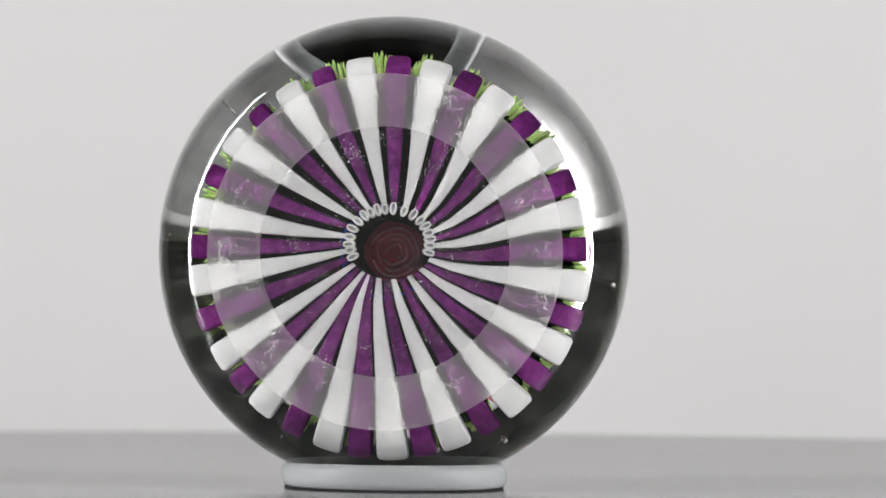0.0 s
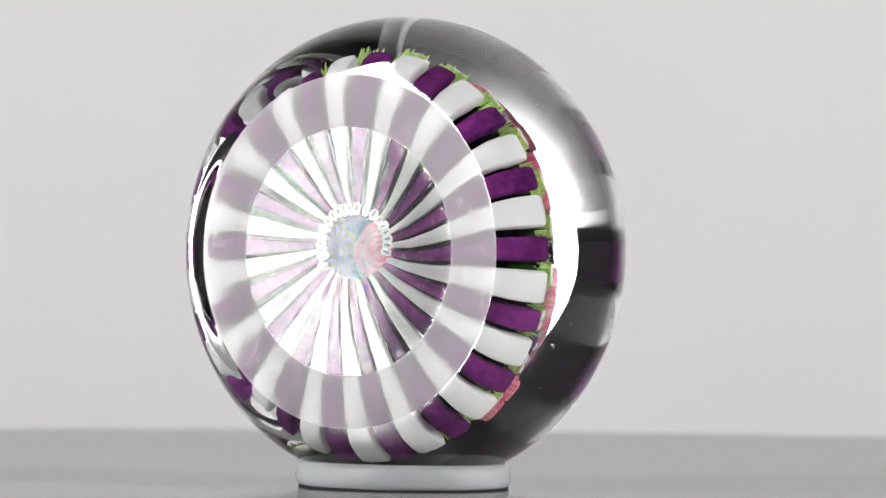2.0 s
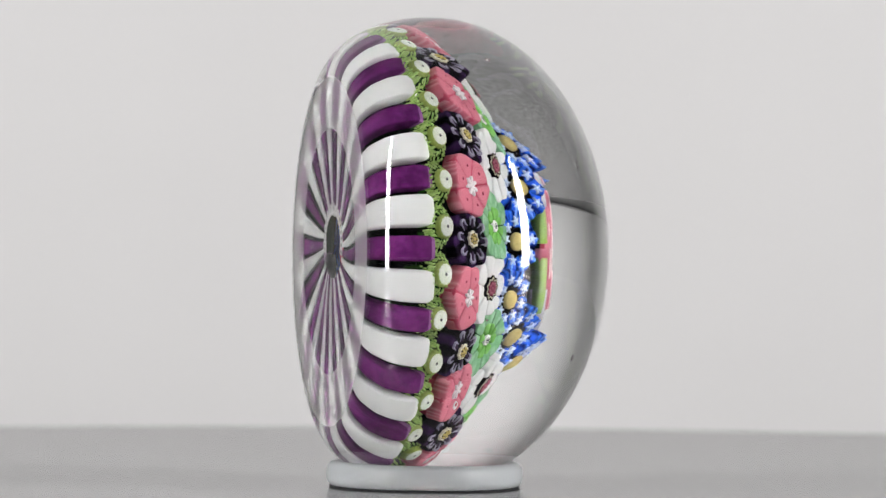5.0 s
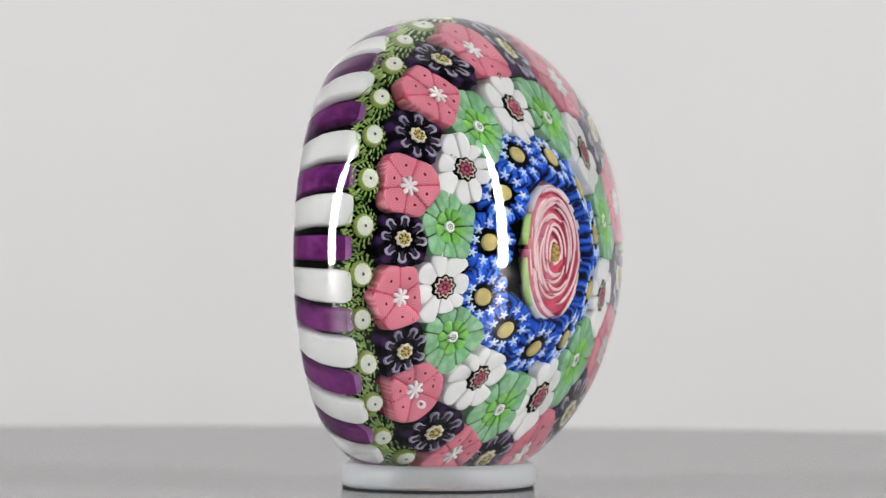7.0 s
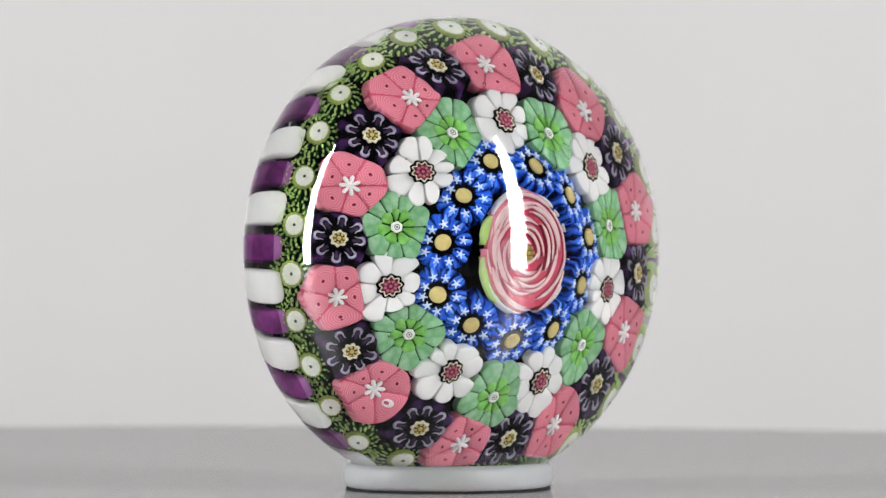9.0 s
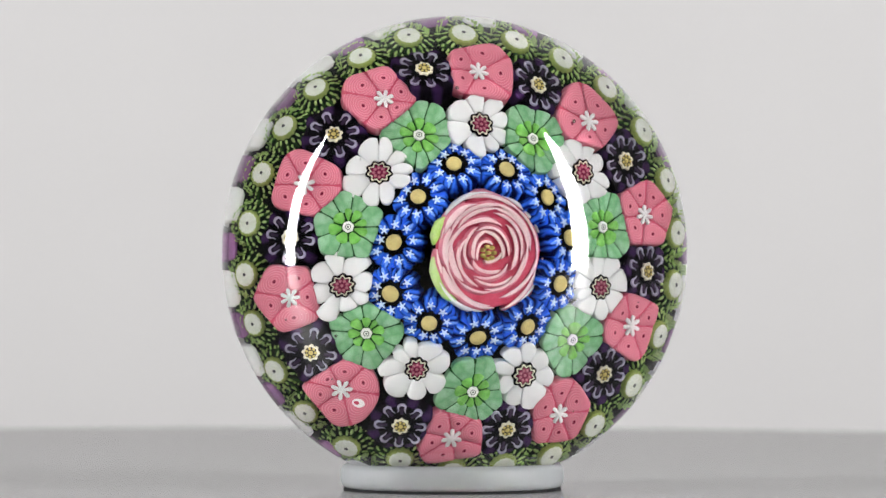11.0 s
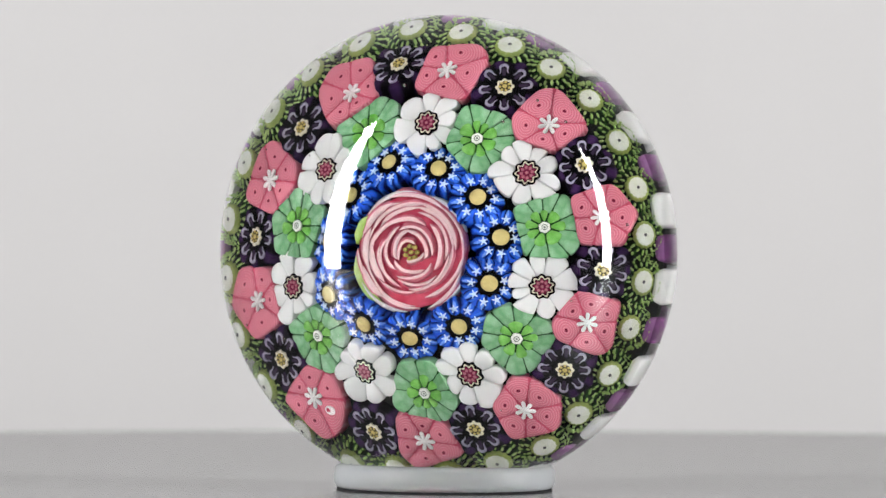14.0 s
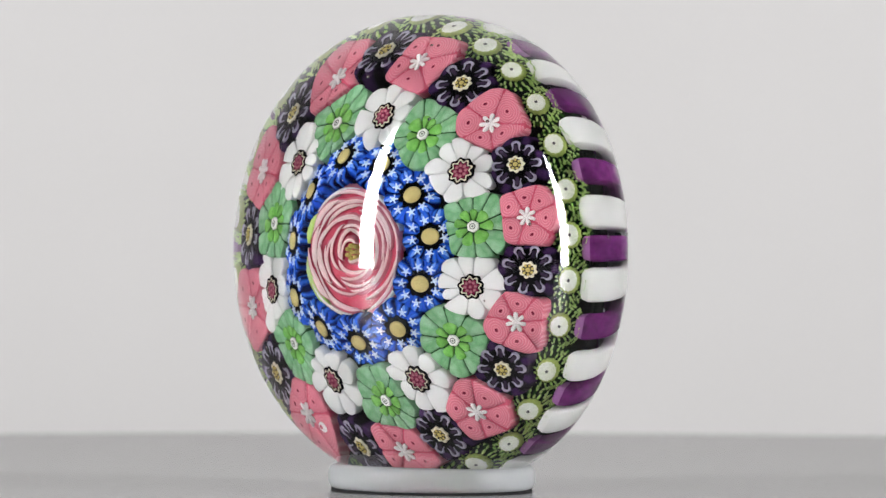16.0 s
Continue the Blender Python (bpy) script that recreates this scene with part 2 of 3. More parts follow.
def turned(angle, r=0.0, z=0.0):
    return Matrix.Rotation(radians(angle), 4, "Z") @ Matrix.Translation((r * MM, 0, z * MM))


# ---- the setting ----
def box(name, lo, hi, mat, label, category):
    bm = bmesh.new()
    bmesh.ops.create_cube(bm, size=1)
    for v in bm.verts:
        v.co = [lo[i] + (v.co[i] + 0.5) * (hi[i] - lo[i]) for i in range(3)]
    bmesh.ops.bevel(bm, geom=bm.edges, offset=0.004, segments=1, affect="EDGES")
    return tagged(new(name, to_mesh(name, bm, mat)), label, category, kind="structure")


box("wall_north", (-1.5, 0.42, -0.03), (1.5, 0.47, 2.0), M_WALL, "plain pale grey studio backdrop wall", "wall")
# unseen dark panels, added on both sides to darken what the glass reflects
box("dark_panel_west", (-0.60, -0.05, -0.03), (-0.55, 0.417, 2.0), M_SIDE, "unseen dark grey panel that darkens reflections in the glass", "wall")
box("dark_panel_east", (0.55, -0.05, -0.03), (0.60, 0.417, 2.0), M_SIDE, "unseen dark grey panel that darkens reflections in the glass", "wall")
box("wall_west_rear", (-1.55, -1.7, -0.03), (-1.503, 0.47, 2.0), M_ROOM, "plain dark studio side wall", "wall")
box("wall_east_rear", (1.503, -1.7, -0.03), (1.55, 0.47, 2.0), M_ROOM, "plain dark studio side wall", "wall")
box("wall_south", (-1.5, -1.75, -0.03), (1.5, -1.703, 2.0), M_ROOM, "plain dark studio rear wall", "wall")
box("ceiling", (-1.55, -1.75, 2.003), (1.55, 0.47, 2.05), M_ROOM, "plain dark studio ceiling", "ceiling")
box("floor", (-1.55, -1.75, -0.08), (1.55, 0.47, -0.033), M_TABLE, "plain grey tabletop under the turntable", "floor")


# ---- the turntable ----
def turntable(radius):
    thing = new("turntable")
    tagged(thing, "round matt grey display turntable, slowly turning", "turntable")
    prof = [(radius - 0.003, -0.006), (radius, -0.005), (radius, -0.003), (radius - 0.001, -0.001), (radius - 0.004, 0.0)]
    prof += [(radius * k, 0.0) for k in (0.8, 0.6, 0.4, 0.2, 0.05)]
    n = 128
    bm = loft([[(r * math.cos(2 * math.pi * i / n), r * math.sin(2 * math.pi * i / n), z) for i in range(n)] for r, z in prof])
    part("top_plate", bm, M_TURN, thing, "matt grey plate with fine mottling", sharp=40)
    foot = [(radius * 0.97, -0.032), (radius * 0.975, -0.030), (radius * 0.975, -0.0065), (radius * 0.97, -0.006)]
    bm = loft([[(r * math.cos(2 * math.pi * i / n), r * math.sin(2 * math.pi * i / n), z) for i in range(n)] for r, z in foot])
    part("drum", bm, M_TABLE, thing, "grey drum under the plate", sharp=40)
    return thing


TURNTABLE = turntable(0.265)


# ---- the ring stand ----
def ring_stand(a, b, tube):
    """Soft oval ring: half axes to its outer edge and its height, mm."""
    thing = new("ring_stand")
    tagged(thing, "translucent milky white oval rubber ring under the paperweight", "stand")
    n, k = 112, 20
    rings = []
    for j in range(k):
        c = 2 * math.pi * j / k
        cs, sn = math.cos(c), math.sin(c)
        off = tube * 0.5 * math.copysign(abs(cs) ** 0.65, cs)
        z = tube * 0.5 * math.copysign(abs(sn) ** 0.65, sn) + tube * 0.5 + 0.33
        rings.append([((a - tube / 2 + off) * math.cos(2 * math.pi * i / n) * MM,
                       (b - tube / 2 + off) * math.sin(2 * math.pi * i / n) * MM, z * MM) for i in range(n)])
    bm = loft(rings + rings[:1], False, False)
    bmesh.ops.remove_doubles(bm, verts=bm.verts, dist=1e-7)
    part("ring", bm, M_OPAL, thing)
    # added black disc: shade under the weight and ring, put in as colour
    disc = [((a - tube * 0.12) * math.cos(c), (b - tube * 0.12) * math.sin(c)) for c in np.linspace(0, 2 * math.pi, 65)[:-1]]
    part("shade_disc", slab(disc, 0.36, 0.01, 0.05), M_UNDERSHADE, thing, "thin black disc that stands in for shade under the ring")
    return thing


# ---- the paperweight ----
R, DOME, BASE, RIM, HOLLOW = 37.57, 28.1, 16.2, 27.9, 19.6
PAPERWEIGHT = new("paperweight")
tagged(PAPERWEIGHT, "clear glass paperweight with colourful flower canes, standing on edge", "paperweight")


def on_axis(rho, u, phi):
    """Place in the weight: distance from its axis, distance towards the dome, angle round the axis."""
    a = radians(phi)
    return Vector((rho * math.cos(a), -u, CENTRE_Z + rho * math.sin(a))) * MM


def cane_pose(rho, u, phi, tilt, spin):
    a, t = radians(phi), radians(tilt)
    out = Vector((math.cos(a), 0, math.sin(a)))
    n = (out * math.sin(t) + Vector((0, -1, 0)) * math.cos(t)).normalized()
    side = Vector((-math.sin(a), 0, math.cos(a)))
    up = n.cross(side)
    m = Matrix((side, up, n)).transposed().to_4x4()
    m.translation = on_axis(rho, u, phi)
    return m @ Matrix.Rotation(radians(spin), 4, "Z")


def glass_body():
    prof, mats = [], []
    for r in np.linspace(0, HOLLOW, 15):
        prof.append((max(r, 0.02), -BASE + 0.40 * (1 - (r / HOLLOW) ** 2)))
        mats.append(2)
    mats[-1] = 1
    for r in np.linspace(HOLLOW, RIM, 5)[1:]:
        prof.append((r, -BASE))
        mats.append(1)
    mats[-1] = 0
    for a in np.linspace(0, math.pi / 2, 33)[1:]:
        prof.append((RIM + (R - RIM) * math.sin(a) ** 0.98, -BASE * math.cos(a) ** 0.98))
    for a in np.linspace(0, math.pi / 2, 49)[1:]:
        prof.append((max(R * math.cos(a) ** 0.985, 0.02), DOME * math.sin(a) ** 0.985))
    n = 192
    rings = [[on_axis(r, u, 360 * i / n) for i in range(n)] for r, u in prof]
    bm = loft(rings)
    bm.faces.ensure_lookup_table()
    for j in range(len(prof) - 1):
        if j < len(mats):
            for i in range(n):
                bm.faces[j * n + i].material_index = mats[j]
    bm.faces[len(bm.faces) - 2].material_index = 2
    me = to_mesh("glass_body", bm, M_GLASS, M_GROUND, M_HOLLOW, sharp=14)
    ob = child("glass_body", me, PAPERWEIGHT, label="clear polished glass dome with a ground flat base")
    return ob


glass_body()


def setting_shell():
    line = [(6.0, 5.6), (9.5, 5.6), (13, 5.4), (18, 2.9), (22, 0.2), (25.7, -3.4), (27.6, -7.6)]
    n = 96
    outer = [[on_axis(r, u, 360 * i / n) for i in range(n)] for r, u in line]
    inner = [[on_axis(r - 0.8, u - 0.9, 360 * i / n) for i in range(n)] for r, u in reversed(line)]
    bm = loft(outer + inner + outer[:1], False, False)
    bmesh.ops.remove_doubles(bm, verts=bm.verts, dist=1e-7)
    part("setting_bed", bm, M_SHELL, PAPERWEIGHT, "near-black glass bed between the canes")


setting_shell()


def lining():
    """Added dark sheet behind the bars to blacken their gaps; open at the hub."""
    line = [(7.6, -13.35), (10.5, -13.0), (13.5, -12.6), (16.5, -12.1), (20, -11.7), (23.5, -11.0), (25.8, -9.8), (26.8, -7.6)]
    n = 72
    outer = [[on_axis(r, u, 360 * i / n) for i in range(n)] for r, u in line]
    inner = [[on_axis(r - 0.2, u + 0.4, 360 * i / n) for i in range(n)] for r, u in reversed(line)]
    bm = loft(outer + inner + outer[:1], False, False)
    bmesh.ops.remove_doubles(bm, verts=bm.verts, dist=1e-7)
    part("lining", bm, M_SHELL, PAPERWEIGHT, "added near-black sheet that blackens the gaps between the bars")


lining()
HUB_X, HUB_Z = -0.7, 1.5     # the hub sits off the axis, mm


# where the white bars meet the rim, degrees clockwise seen from the base
WHITE_BARS = (-162.5, -140.3, -121.5, -97.8, -77.5, -53.9, -31.6, -8.8, 14.2, 34.8, 57.2, 76.6, 98.5, 118.0, 138.4, 159.4, 178.2)


def spoke_mesh(name, phi, bend, fill, swell, rnd, *mats):
    """A bar of glass that runs from the rim under the bed to the hub; its cross-section shrinks inwards."""
    path = [(27.8, -6.25), (27.95, -6.32), (28.66, -7.02), (28.8, -7.35), (28.7, -8.8), (28.2, -10.4), (26.8, -11.9), (24.0, -12.8), (20.0, -13.4), (15.0, -14.0), (10.5, -14.4), (6.9, -14.55)]
    rings, width = [], rnd.uniform(0.95, 1.05)
    for k, (r, u) in enumerate(path):
        r0, u0 = path[max(k - 1, 0)]
        r1, u1 = path[min(k + 1, len(path) - 1)]
        t = Vector((r1 - r0, u1 - u0)).normalized()
        nrm = Vector((-t.y, t.x))
        near = max(0.0, 1 - (r - 6.9) / 21.9)
        w = 2 * math.pi * r / 34 * (fill + swell * near) * width / 2 * (1 - 0.18 * near)
        th = 0.40 + 1.0 * (1 - near)
        swirl = bend * near ** 2.2
        shrink = {0: 0.70, 1: 0.90, len(path) - 1: 0.88}.get(k, 1.0)
        ring = []
        for c in np.linspace(0, 2 * math.pi, 17)[:-1]:
            cs, sn = math.cos(c), math.sin(c)
            x = w * shrink * math.copysign(abs(cs) ** 0.32, cs)
            y = th * shrink * math.copysign(abs(sn) ** 0.4, sn)
            rr, uu = r + nrm.x * y, u + nrm.y * y
            q = on_axis(rr, uu, phi + math.degrees(x / rr) + swirl)
            q += Vector((HUB_X, 0, HUB_Z)) * (MM * near ** 1.3)
            q.z -= 0.6 * MM * (1 - near)
            q.z -= 0.16 * (q.z - (CENTRE_Z + HUB_Z) * MM) * near ** 2
            ring.append(q)
        rings.append(ring)
    me = to_mesh(name, loft(rings), *mats, sharp=32)
    if len(mats) > 1:
        for p in sorted(me.polygons, key=lambda p: len(p.vertices))[-2:]:
            p.material_index = 1
        for p in list(me.polygons)[:32]:
            p.material_index = 1
    return me


def spokes():
    bead = to_mesh("tip", ribbon(lambda a: (0.42 * math.cos(a), 0.85 * math.sin(a)), 0.36, 18, 0.25, -0.4), M_TIP)
    core = to_mesh("tip_core", slab([(0.30 * math.cos(a), 0.7 * math.sin(a)) for a in np.linspace(0, 2 * math.pi, 13)[:-1]], 0.1, -0.4), M_TIP_CORE)
    rnd = random.Random(4)
    bars = []
    for k, a in enumerate(WHITE_BARS):
        after = WHITE_BARS[k + 1] if k + 1 < len(WHITE_BARS) else WHITE_BARS[0] + 360
        bars += [(a, True), ((a + after) / 2, False)]
    for k, (a, pale) in enumerate(bars):
        phi = 90 + a
        bend = float(np.interp(a % 360, (0, 33, 91, 140, 189, 221, 272, 315, 360), (1, 14, 19, 15, 16, -5, -6, 4, 1)))
        if pale:
            s = child("white_spoke", spoke_mesh("white_spoke", phi, bend, 0.87, 0.03, rnd, M_WHITE), PAPERWEIGHT)
        else:
            s = child("purple_spoke", spoke_mesh("purple_spoke", phi, bend, 0.68, 0.24, rnd, M_PURPLE, M_PURPLE_END), PAPERWEIGHT)
        if math.sin(radians(phi + bend)) < -0.45:
            continue
        m = cane_pose(6.4, -14.9, phi + bend, 165, 0)
        m.translation.z -= 0.16 * (m.translation.z - CENTRE_Z * MM)
        m.translation += Vector((HUB_X, 0, HUB_Z)) * MM
        t = child("tip", bead, s, m)
        child("tip_core", core, t)


spokes()


# ---- canes; packed side by side, each pressed into its own outline by its neighbours ----
PINK_SPOTS = [(119.4, 23.4), (84.4, 23.5), (46.7, 23.6), (11.5, 24.5), (-22.7, 23.9), (-57.7, 24.4), (-93.1, 24.2), (-131.9, 24.6), (-165.8, 24.6), (157.5, 23.5)]
DARK_SPOTS = [(102.4, 24.4), (65.5, 23.7), (28.8, 24.3), (-5.6, 24.2), (-39.7, 24.2), (-75.7, 23.6), (-110.2, 24.2), (-147.3, 24.5), (175.5, 23.9), (139.0, 23.7)]
WHITE_SPOTS = [(86.8, 17.0), (35.2, 18.3), (-14.6, 17.9), (-66.3, 17.6), (-116.6, 17.3), (-166.0, 18.4), (140.8, 16.9)]
GREEN_SPOTS = [(115.5, 17.3), (61.7, 17.1), (10.8, 18.0), (-39.9, 17.8), (-89.2, 18.4), (-143.4, 18.1), (168.9, 17.6)]
BLUE_SPOTS = [(105.9, 12.4), (71.0, 11.8), (38.0, 12.0), (9.1, 12.9), (-20.1, 12.0), (-55.4, 12.0), (-90.8, 11.4), (-125.9, 11.7), (-155.3, 13.3), (173.4, 11.9), (138.5, 11.4)]
DOT_SPOTS = [(101.7, 28.1), (87.3, 27.7), (73.0, 27.7), (59.7, 27.7), (45.9, 28.0), (31.7, 28.1), (17.9, 28.1), (4.9, 28.1), (-7.9, 28.0),
             (-21.2, 27.8), (-35.2, 27.9), (-49.5, 27.8), (-62.9, 28.1), (-76.3, 27.6), (-90.4, 27.6), (-104.8, 27.5), (-118.4, 28.6),
             (-132.9, 28.5), (-146.8, 28.4), (-160.6, 28.4), (-173.9, 28.3), (172.3, 28.1), (158.3, 28.0), (144.3, 28.1), (130.7, 28.1), (115.8, 28.0)]
# kind: spots, tilt of the top, half width that it claims, half width at most
RINGS = {"pink": (PINK_SPOTS, 36, 3.72, 5.0), "dark": (DARK_SPOTS, 38, 3.35, 4.2), "white": (WHITE_SPOTS, 28, 4.1, 4.7),
         "green": (GREEN_SPOTS, 28, 4.1, 5.2), "blue": (BLUE_SPOTS, 37, 3.0, 3.75), "dot": (DOT_SPOTS, 54, 2.2, 3.0)}


def bed_height(rho):
    return float(np.interp(rho, (0, 8, 12.4, 17.3, 24, 28, 31), (9.3, 8.9, 6.9, 4.45, 0.65, -3.5, -8)))


NEIGHBOURS = [(on_axis(rho, bed_height(rho), phi) / MM, claim) for spots, _, claim, _ in RINGS.values() for phi, rho in spots]
NEIGHBOURS.append((on_axis(0.8, 9.0, 0) / MM, 7.0))


def pressed(m, claim, most):
    """The outline of a cane in its own plane: its half width at each angle, mm."""
    here, inv, sides = m.translation / MM, m.to_3x3().inverted(), []
    for place, other in NEIGHBOURS:
        away = place - here
        if 0.5 < away.length < 15:
            d = inv @ away
            sides.append((math.atan2(d.y, d.x), away.length * claim / (claim + other)))

    def reach(a):
        total = (1 / most) ** 15
        for b, d in sides:
            c = math.cos(a - b)
            if c > 0.05:
                total += (c / d) ** 15
        return 1.035 * total ** (-1 / 15)
    return reach


def off_centre(reach, dx, dy):
    """The same outline, measured from a point beside the middle."""
    def other(a):
        lo, hi = 0.0, 7.0
        for _ in range(16):
            r = (lo + hi) / 2
            x, y = dx + r * math.cos(a), dy + r * math.sin(a)
            if math.hypot(x, y) < reach(math.atan2(y, x)):
                lo = r
            else:
                hi = r
        return lo
    return other


def corner_cut(pts):
    out = []
    for (x0, y0), (x1, y1) in zip(pts, pts[1:] + pts[:1]):
        out += [(0.75 * x0 + 0.25 * x1, 0.75 * y0 + 0.25 * y1), (0.25 * x0 + 0.75 * x1, 0.25 * y0 + 0.75 * y1)]
    return out


def wedge(a0, a1, r0, reach, gap, notch=0.0, n=7, cuts=1, skew=0.0):
    """A petal between two angles, out to the edge of its cane: its outline round its own middle, and the pose of that middle."""
    mid, half = (a0 + a1) / 2, (a1 - a0) / 2
    pts = [(r0, k * max(half - gap / r0, 0.02)) for k in (-1, 0, 1)]
    for k in np.linspace(1, -1, n):
        r = reach(mid + k * half)
        pts.append((r - (r - r0) * (notch * abs(k) ** 2.4 + skew * k), k * (half - gap / r)))
    rm = (r0 + reach(mid)) / 2
    flat = [(r * math.cos(b) - rm, r * math.sin(b)) for r, b in pts]
    for _ in range(cuts):
        flat = corner_cut(flat)
    return flat, turned(math.degrees(mid), rm)


def shares(rnd, count, uneven):
    """Angles that part a full turn into uneven shares."""
    w = [rnd.uniform(1 - uneven, 1 + uneven) for _ in range(count)]
    start, out = rnd.uniform(0, 2 * math.pi), []
    for k in w:
        out.append((start, start + 2 * math.pi * k / sum(w)))
        start = out[-1][1]
    return out


def kit(**meshes):
    return {k: v for k, v in meshes.items()}


def piece(name, bm, mat, parent, m=Matrix()):
    return child(name, to_mesh(name, bm, mat), parent, m)


STAR7 = to_mesh("star", slab(polar(lambda a: 0.50 + 0.88 * max(0.0, math.cos(7 * a) + 0.62) ** 0.30, 84), 0.30, -0.2, 0.05), M_TIP)


def make_pink(m, reach, rnd):
    c = piece("pink_cane", slab(polar(lambda a: reach(a) * 0.985, 48), 0.0, -5.0, 0.25, 0.8), M_PINK, PAPERWEIGHT, m)
    dx, dy = rnd.uniform(-0.5, 0.5), rnd.uniform(-0.5, 0.5)
    heart, rim = Matrix.Translation((dx * MM, dy * MM, 0)), off_centre(reach, dx, dy)
    for a0, a1 in shares(rnd, rnd.choice((5, 6, 6)), 0.25):
        pts, place = wedge(a0, a1, 1.15, rim, 0.06, 0.04, 9)
        piece("petal", slab(pts, 0.14 + rnd.uniform(-0.08, 0.12), -1.8, 0.28, dome=0.14), M_PINK_PETAL, c, heart @ place)
    child("star", STAR7, c, heart @ turned(rnd.uniform(0, 50)) @ Matrix.Diagonal((rnd.uniform(0.84, 0.95), rnd.uniform(0.84, 0.95), 1, 1)))
    return c


def hoop(tip, inner, half, thin, thick):
    """The outline of one narrow lobe, a bent thread that swells at its tip."""
    line = [(inner, -half * 1.05, thin), (inner + (tip - inner) * 0.3, -half * 0.82, thin * 1.3), (inner + (tip - inner) * 0.55, -half * 0.92, thick * 0.7)]
    for a in np.linspace(-70, 70, 6):
        line.append((tip - half * 0.9 + half * 0.9 * math.cos(radians(a)), half * math.sin(radians(a)), thick))
    line += [(x, -y, w) for x, y, w in reversed(line[:3])]
    rows = []
    for k, (x, y, w) in enumerate(line):
        xa, ya, _ = line[max(k - 1, 0)]
        xb, yb, _ = line[min(k + 1, len(line) - 1)]
        t = Vector((xb - xa, yb - ya)).normalized()
        nx, ny = -t.y * w / 2, t.x * w / 2
        z = 0.02 + 0.10 * (x - inner) / (tip - inner)
        rows.append([((x + nx) * MM, (y + ny) * MM, (z - 0.3) * MM), ((x + nx) * MM, (y + ny) * MM, z * MM),
                     ((x - nx) * MM, (y - ny) * MM, z * MM), ((x - nx) * MM, (y - ny) * MM, (z - 0.3) * MM)])
    return loft(rows)


def aubergine_kit():
    core = slab(polar(lambda a: 1.08 + 0.13 * math.cos(8 * a), 40), 0.28, -0.2, 0.08)
    dark = slab(polar(lambda a: 0.78 + 0.05 * math.cos(8 * a), 32), 0.33, 0.0, 0.04)
    dot = slab(polar(lambda a: 0.25, 8), 0.42, 0.0, 0.08, dome=0.05)
    fill = slab([(1.5, -0.2), (2.2, -0.26), (2.55, -0.2), (2.55, 0.2), (2.2, 0.26), (1.5, 0.2)], 0.02, -0.3, 0.05)
    return kit(lobe=to_mesh("lobe", hoop(2.9, 1.75, 0.50, 0.10, 0.30), M_LAV), fill=to_mesh("lobe_core", fill, M_PLUM),
               core=to_mesh("cog", core, M_CREAM), dark=to_mesh("cog_eye", dark, M_BLACK), dot=to_mesh("dot", dot, M_YELLOW))


def make_dark(m, reach, rnd):
    c = piece("dark_cane", slab(polar(lambda a: reach(a) * (0.96 + 0.05 * math.cos(8 * a)), 64), -0.12, -5.5, 0.35, 0.95), M_AUB, PAPERWEIGHT, m)
    piece("cap", slab(polar(lambda a: min(2.9, reach(a) - 0.3), 48), -0.04, -0.6, 0.05), M_BLACK, c)
    turn = rnd.uniform(0, 45)
    for k in range(8):
        a = turn + 45 * k + rnd.uniform(-4, 4)
        s = min(1.12, max(0.84, (reach(radians(a)) - 0.1) / 3.1)) * rnd.uniform(0.95, 1.03)
        lobe = child("lobe", DARK["lobe"], c, turned(a) @ Matrix.Diagonal((s, 1, 1, 1)))
        child("lobe_core", DARK["fill"], lobe)
    child("cog", DARK["core"], c, turned(turn))
    child("cog_eye", DARK["dark"], c, turned(turn))
    child("dot", DARK["dot"], c, Matrix.Diagonal((1.35, 1.35, 1, 1)))
    for k in range(7):
        child("dot", DARK["dot"], c, turned(turn + 51.4 * k, 0.60) @ Matrix.Diagonal((0.8, 0.8, 1, 1)))


def green_kit():
    eye = slab(polar(lambda a: 0.74 + 0.04 * math.cos(6 * a), 30), 0.28, -0.2, 0.08)
    ring = ribbon(lambda a: (0.34 * math.cos(a), 0.34 * math.sin(a)), 0.10, 20, 0.31, 0.0)
    pupil = slab(polar(lambda a: 0.14, 10), 0.33, 0.0, 0.03)
    return kit(eye=to_mesh("eye", eye, M_TIP), ring=to_mesh("eye_ring", ring, M_GREY), pupil=to_mesh("pupil", pupil, M_GREY))


def make_green(m, reach, rnd):
    c = piece("green_cane", slab(polar(lambda a: reach(a) * 0.97, 40), -0.05, -5.0, 0.3, 0.8), M_LEAFDARK, PAPERWEIGHT, m)
    for a0, a1 in shares(rnd, rnd.choice((9, 10)), 0.25):
        pts, place = wedge(a0, a1, 2.0, reach, 0.065, 0.05)
        piece("petal", slab(pts, 0.10 + rnd.uniform(-0.05, 0.05), -2.2, 0.12, dome=0.03), M_GREEN, c, place)
    for a0, a1 in shares(rnd, 8, 0.35):
        far = rnd.uniform(2.15, 2.75)
        pts, place = wedge(a0, a1, 0.86, lambda a: far, 0.11, 0.16, 5, 2)
        piece("lobe", slab(pts, 0.24, -0.2, 0.16, dome=0.08), M_LIME, c, place)
    for key, nm in (("eye", "eye"), ("ring", "eye_ring"), ("pupil", "pupil")):
        child(nm, GREEN[key], c)


